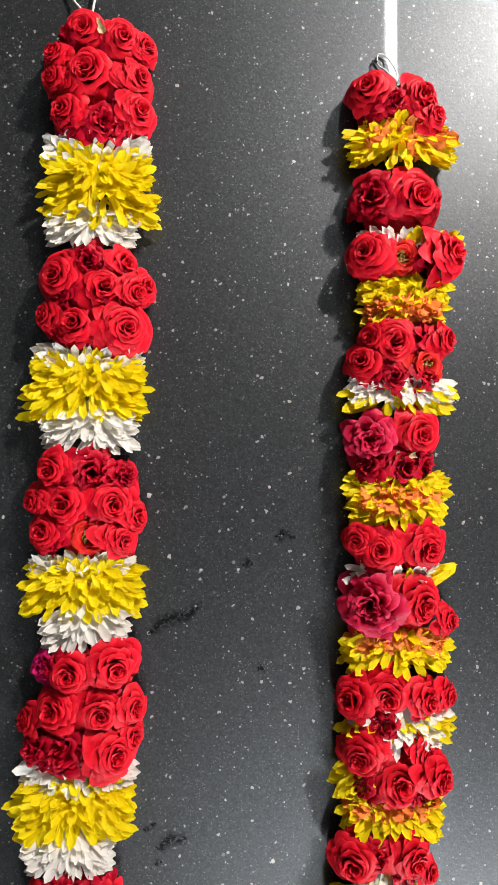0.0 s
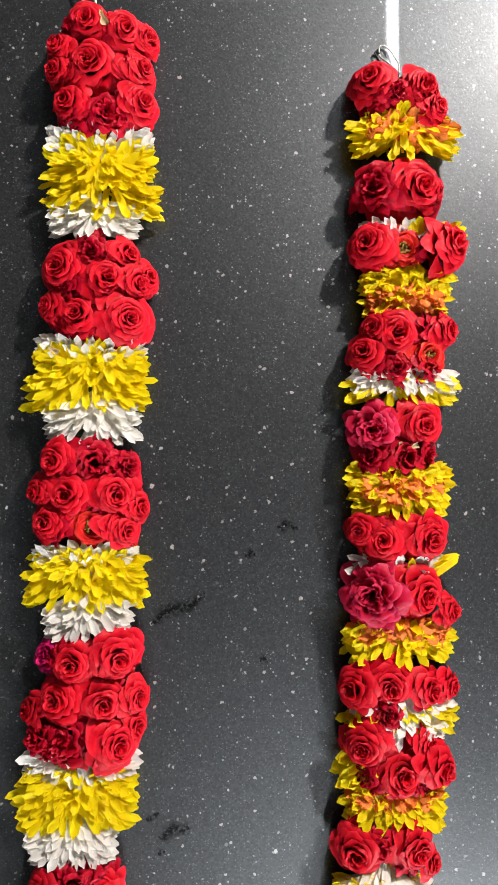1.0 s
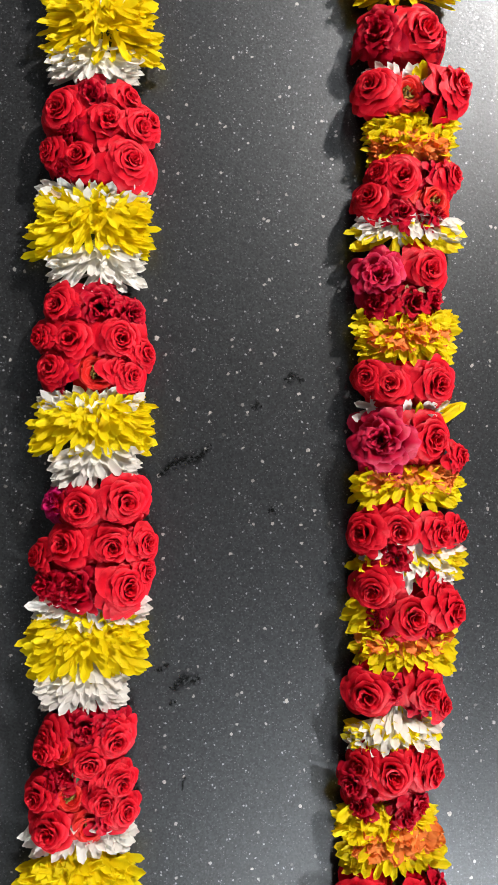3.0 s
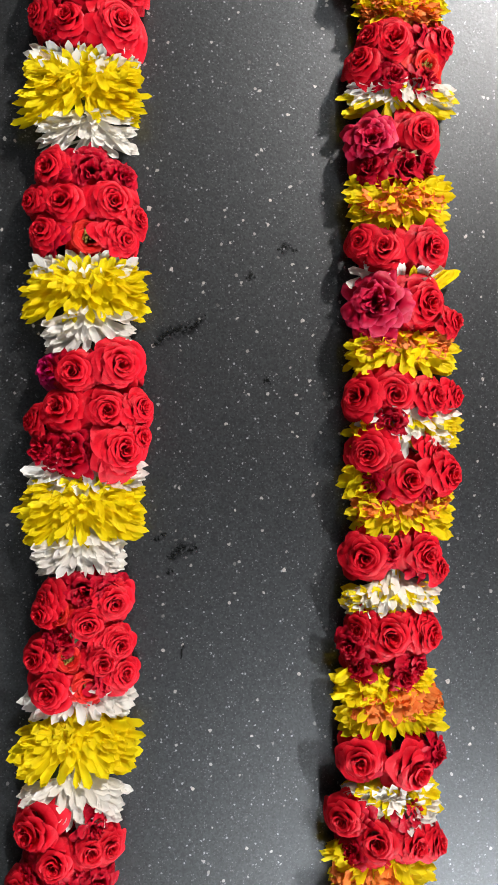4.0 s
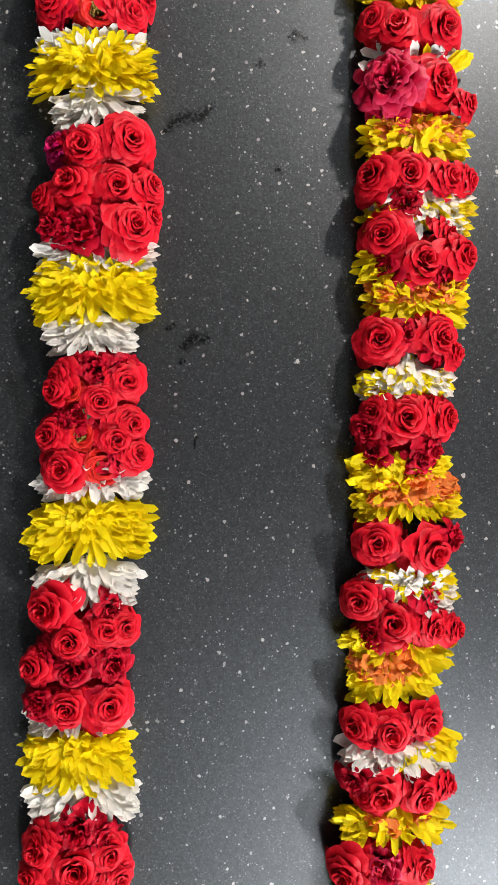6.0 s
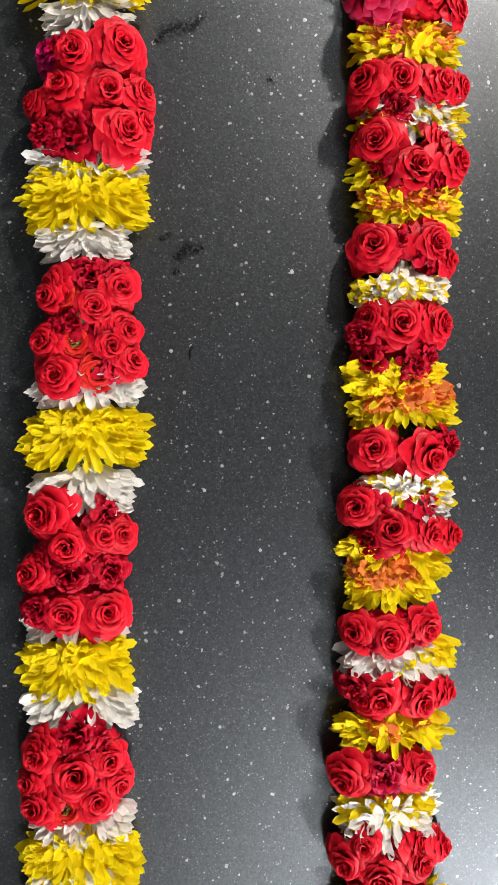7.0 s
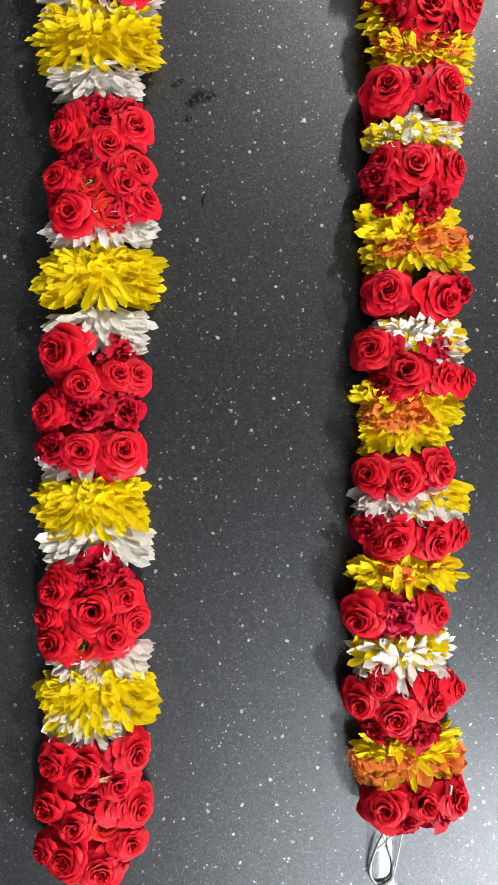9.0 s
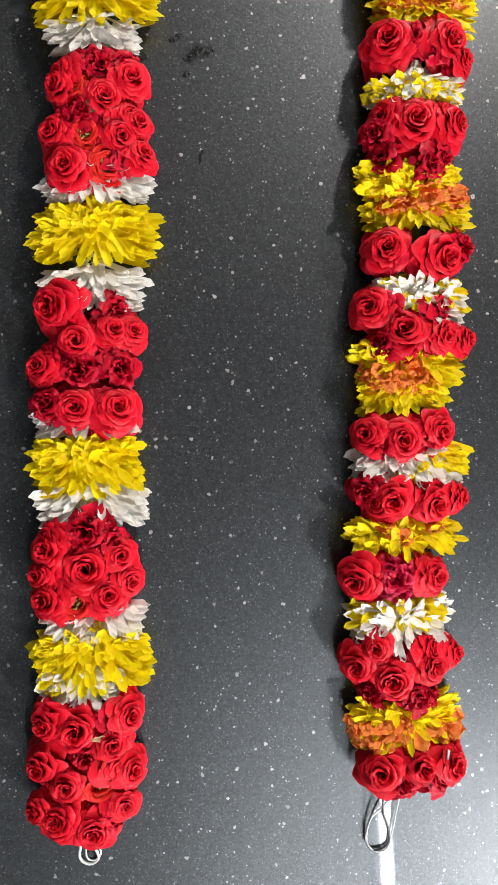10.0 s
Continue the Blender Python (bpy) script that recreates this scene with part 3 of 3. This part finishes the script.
mum_band(wide, [(-0.1051, -0.1934, 0.0382, 0.0194, -1, 'w', 1), (-0.1078, -0.2149, 0.0353, 0.0177, 1, 'y', 1), (-0.1070, -0.2083, 0.0368, 0.0194, -1, 'y', 1), (-0.1085, -0.2199, 0.0396, 0.0240, -1, 'y', 1), (-0.1103, -0.2403, 0.0297, 0.0219, -1, 'w', 1)])
mum_band(wide, [(-0.1114, -0.3277, 0.0348, 0.0205, -1, 'w', 1), (-0.1152, -0.3565, 0.0334, 0.0154, 1, 'y', 1), (-0.1131, -0.3500, 0.0369, 0.0188, -1, 'y', 1), (-0.1153, -0.3604, 0.0389, 0.0239, -1, 'y', 1), (-0.1176, -0.3843, 0.0334, 0.0290, -1, 'w', 1)])
mum_band(wide, [(-0.1256, -0.4653, 0.0327, 0.0184, -1, 'w', 1), (-0.1265, -0.4890, 0.0307, 0.0134, 1, 'y', 1), (-0.1263, -0.4858, 0.0314, 0.0167, -1, 'y', 1), (-0.1251, -0.4956, 0.0341, 0.0217, -1, 'y', 1), (-0.1243, -0.5129, 0.0361, 0.0241, -1, 'w', 1)])
mum_band(wide, [(-0.1262, -0.5794, 0.0327, 0.0234, -1, 'w', 1), (-0.1292, -0.6014, 0.0321, 0.0150, 1, 'y', 1), (-0.1293, -0.5998, 0.0361, 0.0150, -1, 'y', 1), (-0.1276, -0.6081, 0.0361, 0.0234, -1, 'y', 1), (-0.1331, -0.6191, 0.0281, 0.0207, -1, 'w', 1)])

# centre line of the slim garland
slim_line = [(0.055, -0.677), (0.053, -0.632), (0.054, -0.575), (0.062, -0.531), (0.065, -0.490), (0.067, -0.443), (0.072, -0.402), (0.075, -0.327), (0.080, -0.258), (0.087, -0.213), (0.090, -0.158), (0.092, -0.074), (0.092, 0.008), (0.095, 0.062), (0.098, 0.124), (0.097, 0.179), (0.095, 0.231)]
slim = Garland("slimmer garland of red roses with narrow yellow, orange and white bands", slim_line, 0.009, 0.012, 0.034, 12, 0.0)
rose_band(slim, [(0.0724, 0.2281, 0.0349, 'r'), (0.1090, 0.2235, 0.0372, 'r'), (0.0904, 0.2207, 0.0223, 'k'), (0.1189, 0.2117, 0.0191, 'r')])
rose_band(slim, [(0.0730, 0.1575, 0.0400, 'k'), (0.1064, 0.1587, 0.0479, 'r')])
rose_band(slim, [(0.0696, 0.1219, 0.0351, 'r'), (0.0962, 0.1198, 0.0330, 'o'), (0.1277, 0.1217, 0.0403, 'r')])
rose_band(slim, [(0.0894, 0.0653, 0.0412, 'r'), (0.0674, 0.0535, 0.0293, 'r'), (0.1132, 0.0517, 0.0348, 'o'), (0.1262, 0.0690, 0.0277, 'r'), (0.0892, 0.0441, 0.0272, 'k')])
rose_band(slim, [(0.0735, 0.0038, 0.0414, 'm'), (0.1064, 0.0074, 0.0413, 'r'), (0.0966, -0.0130, 0.0371, 'k')])
rose_band(slim, [(0.0788, -0.0640, 0.0355, 'r'), (0.1112, -0.0644, 0.0390, 'r'), (0.0643, -0.0593, 0.0234, 'r')])
rose_band(slim, [(0.0706, -0.0977, 0.0481, 'm'), (0.1070, -0.0989, 0.0439, 'r'), (0.1266, -0.1090, 0.0239, 'r')])
rose_band(slim, [(0.0588, -0.1551, 0.0336, 'r'), (0.0836, -0.1546, 0.0388, 'r'), (0.1105, -0.1561, 0.0316, 'r'), (0.1261, -0.1568, 0.0239, 'r'), (0.0815, -0.1708, 0.0223, 'k')])
rose_band(slim, [(0.0657, -0.1910, 0.0374, 'r'), (0.0916, -0.2070, 0.0462, 'r'), (0.1181, -0.2047, 0.0345, 'r'), (0.0841, -0.1890, 0.0231, 'p')])
rose_band(slim, [(0.0615, -0.2537, 0.0384, 'r'), (0.1014, -0.2535, 0.0384, 'r'), (0.0782, -0.2515, 0.0223, 'k'), (0.1121, -0.2629, 0.0195, 'r')])
rose_band(slim, [(0.0764, -0.3012, 0.0461, 'r'), (0.1041, -0.3017, 0.0322, 'r'), (0.0500, -0.3077, 0.0266, 'k'), (0.0860, -0.3260, 0.0263, 'k')])
rose_band(slim, [(0.0555, -0.3761, 0.0360, 'r'), (0.0914, -0.3834, 0.0424, 'r'), (0.1079, -0.3757, 0.0272, 'k')])
rose_band(slim, [(0.0431, -0.4104, 0.0323, 'r'), (0.0636, -0.4242, 0.0398, 'r'), (0.0900, -0.4291, 0.0304, 'r'), (0.1059, -0.4312, 0.0231, 'r')])
rose_band(slim, [(0.0378, -0.4855, 0.0276, 'r'), (0.0599, -0.4900, 0.0374, 'r'), (0.0848, -0.4861, 0.0298, 'r')])
rose_band(slim, [(0.0515, -0.5261, 0.0374, 'r'), (0.0790, -0.5294, 0.0336, 'r'), (0.0352, -0.5189, 0.0261, 'k'), (0.0977, -0.5264, 0.0186, 'r')])
rose_band(slim, [(0.0269, -0.5720, 0.0340, 'r'), (0.0509, -0.5707, 0.0420, 'm'), (0.0776, -0.5715, 0.0306, 'r')])
rose_band(slim, [(0.0375, -0.6117, 0.0250, 'r'), (0.0463, -0.6319, 0.0413, 'r'), (0.0729, -0.6247, 0.0313, 'r'), (0.0254, -0.6229, 0.0292, 'r'), (0.0896, -0.6195, 0.0186, 'r'), (0.0645, -0.6435, 0.0249, 'k')])
rose_band(slim, [(0.0374, -0.6858, 0.0352, 'r'), (0.0631, -0.6849, 0.0327, 'r'), (0.0835, -0.6845, 0.0332, 'r'), (0.0749, -0.6904, 0.0274, 'k'), (0.0500, -0.6936, 0.0257, 'k')])
mum_band(slim, [(0.0910, 0.2001, 0.0219, 0.0194, 1, 'y', .5), (0.1022, 0.1986, 0.0325, 0.0141, 1, 'o', .5), (0.0983, 0.2033, 0.0396, 0.0283, -1, 'y', 1)])
mum_band(slim, [(0.0963, 0.1297, 0.0318, 0.0141, 1, 'w', .25), (0.1073, 0.1307, 0.0336, 0.0124, 1, 'y', .2)])
mum_band(slim, [(0.0989, 0.0940, 0.0300, 0.0148, 1, 'y', 1), (0.0993, 0.1031, 0.0325, 0.0159, -1, 'y', 1), (0.0989, 0.0933, 0.0283, 0.0159, -1, 'o', 1), (0.0987, 0.0886, 0.0318, 0.0194, -1, 'y', .35)])
mum_band(slim, [(0.0943, 0.0362, 0.0396, 0.0212, -1, 'y', .7), (0.0964, 0.0406, 0.0375, 0.0184, -1, 'w', 1)])
mum_band(slim, [(0.0941, -0.0297, 0.0353, 0.0170, 1, 'y', .8), (0.0942, -0.0209, 0.0346, 0.0177, -1, 'y', 1), (0.0941, -0.0287, 0.0290, 0.0159, -1, 'o', 1), (0.0941, -0.0344, 0.0336, 0.0205, -1, 'y', 1)])
mum_band(slim, [(0.0900, -0.0826, 0.0336, 0.0141, 1, 'w', .25), (0.1025, -0.0852, 0.0353, 0.0141, 1, 'y', .2)])
mum_band(slim, [(0.0925, -0.1291, 0.0300, 0.0177, 1, 'y', .6), (0.0927, -0.1194, 0.0325, 0.0141, -1, 'o', .6), (0.0926, -0.1222, 0.0375, 0.0254, -1, 'y', 1)])
mum_band(slim, [(0.0933, -0.1638, 0.0360, 0.0177, -1, 'w', .7), (0.0929, -0.1707, 0.0375, 0.0205, -1, 'y', 1), (0.0962, -0.1784, 0.0276, 0.0177, -1, 'w', .7)])
mum_band(slim, [(0.0880, -0.2005, 0.0382, 0.0230, -1, 'y', 1), (0.0892, -0.2245, 0.0336, 0.0106, 1, 'y', .6), (0.0892, -0.2194, 0.0311, 0.0148, -1, 'o', .9), (0.0891, -0.2279, 0.0339, 0.0219, -1, 'y', 1)])
mum_band(slim, [(0.0788, -0.2856, 0.0314, 0.0171, 1, 'y', 1), (0.0810, -0.2788, 0.0307, 0.0119, -1, 'y', .7), (0.0812, -0.2771, 0.0334, 0.0164, -1, 'w', 1)])
mum_band(slim, [(0.0734, -0.3374, 0.0334, 0.0171, 1, 'y', .9), (0.0738, -0.3282, 0.0328, 0.0205, -1, 'y', 1), (0.0803, -0.3405, 0.0307, 0.0171, -1, 'o', 1), (0.0781, -0.3490, 0.0348, 0.0198, -1, 'y', 1)])
mum_band(slim, [(0.0740, -0.4033, 0.0314, 0.0143, 1, 'w', .9), (0.0777, -0.3967, 0.0307, 0.0205, -1, 'y', 1), (0.0791, -0.4060, 0.0293, 0.0212, -1, 'w', .8)])
mum_band(slim, [(0.0662, -0.4378, 0.0361, 0.0100, 1, 'y', .6), (0.0699, -0.4335, 0.0361, 0.0284, -1, 'y', 1), (0.0640, -0.4478, 0.0261, 0.0160, -1, 'o', .9), (0.0652, -0.4580, 0.0307, 0.0194, -1, 'y', 1)])
mum_band(slim, [(0.0613, -0.4985, 0.0341, 0.0207, -1, 'w', .8), (0.0752, -0.4982, 0.0307, 0.0200, -1, 'y', .8), (0.0686, -0.5141, 0.0307, 0.0084, -1, 'w', .5)])
mum_band(slim, [(0.0571, -0.5491, 0.0334, 0.0167, 1, 'y', .7), (0.0617, -0.5426, 0.0361, 0.0221, -1, 'y', 1), (0.0620, -0.5409, 0.0267, 0.0134, -1, 'o', .3)])
mum_band(slim, [(0.0559, -0.5948, 0.0347, 0.0134, 1, 'w', .6), (0.0560, -0.5873, 0.0327, 0.0221, -1, 'y', 1), (0.0558, -0.5998, 0.0321, 0.0234, -1, 'w', .9)])
mum_band(slim, [(0.0566, -0.6576, 0.0361, 0.0194, 1, 'y', .7), (0.0546, -0.6531, 0.0334, 0.0267, -1, 'y', 1), (0.0567, -0.6593, 0.0374, 0.0184, -1, 'o', .8)])

for g in (wide, slim):
    stem_core(g)

# ---- threads, scraps ----
def cord(g, name, points, radius, mat, label):
    part(name, sweep(name, [Vector(p) - g.base for p in points], radius, mat, 8, 0.35), g.ob, None, label)


cord(wide, "thread", [(-0.1040, 0.2600, 0.0105), (-0.1070, 0.2760, 0.0083), (-0.1150, 0.2890, 0.0037), (-0.1260, 0.3070, 0.0015), (-0.1280, 0.3400, 0.0015)], 0.0007, COTTON, "loose white cotton thread")
cord(wide, "thread", [(-0.1010, 0.2600, 0.0105), (-0.1015, 0.2780, 0.0083), (-0.1010, 0.2950, 0.0037), (-0.1060, 0.3200, 0.0015), (-0.1260, 0.3430, 0.0016)], 0.0007, COTTON, "loose white cotton thread")
cord(wide, "thread_loop", [(-0.1405, -0.7175, 0.0075), (-0.1425, -0.7295, 0.0037), (-0.1375, -0.7350, 0.0015), (-0.1320, -0.7315, 0.0023), (-0.1335, -0.7205, 0.0075)], 0.0008, COTTON, "white cotton thread loop")
cord(wide, "thread_loop", [(-0.1375, -0.7175, 0.0075), (-0.1385, -0.7285, 0.0045), (-0.1345, -0.7320, 0.0030), (-0.1305, -0.7285, 0.0030), (-0.1315, -0.7185, 0.0075)], 0.0005, COTTON, "white cotton thread loop")
cord(slim, "thread_loop", [(0.0948, 0.2360, 0.0105), (0.0968, 0.2470, 0.0060), (0.0918, 0.2600, 0.0023), (0.0858, 0.2630, 0.0015), (0.0853, 0.2560, 0.0015), (0.0898, 0.2510, 0.0030), (0.0958, 0.2400, 0.0090)], 0.0005, COTTON, "white cotton thread loop")
cord(slim, "cord", [(0.0868, 0.2400, 0.0090), (0.0838, 0.2520, 0.0037), (0.0818, 0.2585, 0.0015), (0.0853, 0.2575, 0.0019)], 0.00055, WIRE, "dark cord end")
cord(slim, "thread_loop", [(0.0540, -0.6995, 0.0090), (0.0510, -0.7155, 0.0045), (0.0480, -0.7315, 0.0023), (0.0440, -0.7435, 0.0015), (0.0360, -0.7445, 0.0015), (0.0315, -0.7375, 0.0015), (0.0340, -0.7245, 0.0023), (0.0430, -0.7135, 0.0053), (0.0520, -0.6995, 0.0097)], 0.0005, COTTON, "white cotton thread loop")
cord(slim, "thread_loop", [(0.0410, -0.7035, 0.0090), (0.0350, -0.7195, 0.0037), (0.0305, -0.7355, 0.0015), (0.0350, -0.7440, 0.0015), (0.0440, -0.7415, 0.0015), (0.0455, -0.7325, 0.0015), (0.0420, -0.7195, 0.0037), (0.0410, -0.7055, 0.0090)], 0.00055, WIRE, "dark cord loop")
cord(slim, "thread", [(0.0745, -0.6875, 0.0195), (0.0770, -0.6815, 0.0210), (0.0785, -0.6745, 0.0210)], 0.0008, COTTON, "short white thread end")
sepal(wide, -0.0935, 0.258, 0.021, 0.0075, SEPAL, 20)
sepal(wide, -0.1244, -0.650, 0.021, 0.0065, SEPAL, 75)
sepal(slim, 0.0922, 0.223, 0.017, 0.008, SEPAL, 80)
sepal(slim, 0.092, -0.0064, 0.019, 0.007, SEPAL, 30)
sepal(slim, 0.100, -0.0060, 0.019, 0.006, SEPAL, 110)
sepal(wide, -0.122, 0.052, 0.018, 0.006, SEPAL, 60)
sepal(wide, -0.1115, -0.2925, 0.020, 0.006, STEM, 40)
sepal(slim, 0.0805, -0.371, 0.012, 0.012, STEM, 10)
sepal(slim, 0.086, -0.376, 0.012, 0.012, STEM, -40)

# ---- marks on the stone ----
def smear(x0, y0, x1, y1, half):
    """A thin uneven film of water dragged along the stone."""
    rng = random.Random(int(abs(x0) * 1e5))
    a, b = Vector((x0, y0)), Vector((x1, y1))
    way = (b - a).normalized()
    across = Vector((-way.y, way.x))
    n = max(6, int((b - a).length / 0.0022))
    verts, uvs = [], []
    for i in range(n + 1):
        t = i / n
        w = half * (1.2 + 1.3 * rng.random()) * math.sin(math.pi * min(0.97, max(0.03, t))) ** 0.5
        mid = a.lerp(b, t) + across * half * 0.5 * math.sin(t * 9 + x0 * 900)
        for u in (-1, -0.5, 0.5, 1):
            p = mid + across * w * u + way * rng.uniform(-0.0008, 0.0008)
            verts.append((p.x, p.y, 0.00008 if abs(u) == 1 else 0.00015))
            uvs.append((0.5 + u / 2, t))
    me = mesh("water_smear", verts, grid_faces(n + 1, 4), WET, uvs)
    tagged(new("water_smear", me), "dark wet smear drying on the granite", "smear", "smears on the granite")


for s in [(-0.0646, -0.1173, -0.0303, -0.1014, 0.0031), (0.0168, -0.0585, 0.0256, -0.0549, 0.0024), (0.0256, -0.0597, 0.0293, -0.0579, 0.0014), (-0.0051, -0.0768, 0.0015, -0.0744, 0.0027), (0.0048, -0.1434, 0.0095, -0.1413, 0.0020), (-0.0590, -0.2514, -0.0396, -0.2451, 0.0034), (-0.0554, -0.2602, -0.0589, -0.2618, 0.0014), (-0.0679, -0.2414, -0.0574, -0.2369, 0.0014), (-0.0519, -0.3157, -0.0495, -0.3053, 0.0010)]:
    smear(*s)

rng = random.Random(5)
for x, y in [(-0.0482, 0.2374), (0.0250, 0.1070), (0.0259, 0.0297), (0.0129, -0.0262), (-0.0050, -0.0390), (0.0313, -0.1038), (-0.0645, -0.0312), (-0.0150, -0.2240), (0.0151, -0.2629), (-0.0311, -0.0790), (-0.0202, -0.2822), (-0.0503, -0.3073), (0.0228, -0.3291), (-0.0135, -0.4361), (-0.0463, -0.3968), (-0.0371, -0.5852), (-0.1719, -0.3430), (-0.0084, -0.3663), (-0.0531, -0.7044), (0.1495, -0.1438), (0.1193, -0.3390), (0.1327, -0.3800), (0.1253, -0.4130), (0.1393, -0.4160), (-0.0625, -0.3099), (-0.0640, -0.1187), (-0.0514, -0.0703), (0.1410, -0.0498)]:
    n, size = 9, rng.uniform(0.0010, 0.0018)
    squash, lean = rng.uniform(0.6, 1.0), rng.uniform(0, 3.1)
    verts = []
    for k in range(n):
        a, r = 2 * math.pi * k / n, size * rng.uniform(0.7, 1.1)
        px, py = r * math.cos(a), r * squash * math.sin(a)
        verts.append((px * math.cos(lean) - py * math.sin(lean), px * math.sin(lean) + py * math.cos(lean), 0.00006))
    verts.append((0, 0, 0.0001))
    part("fleck", mesh("fleck", verts, [(k, (k + 1) % n, n) for k in range(n)], FLECK), counter, Matrix.Translation((x, y, 0)))
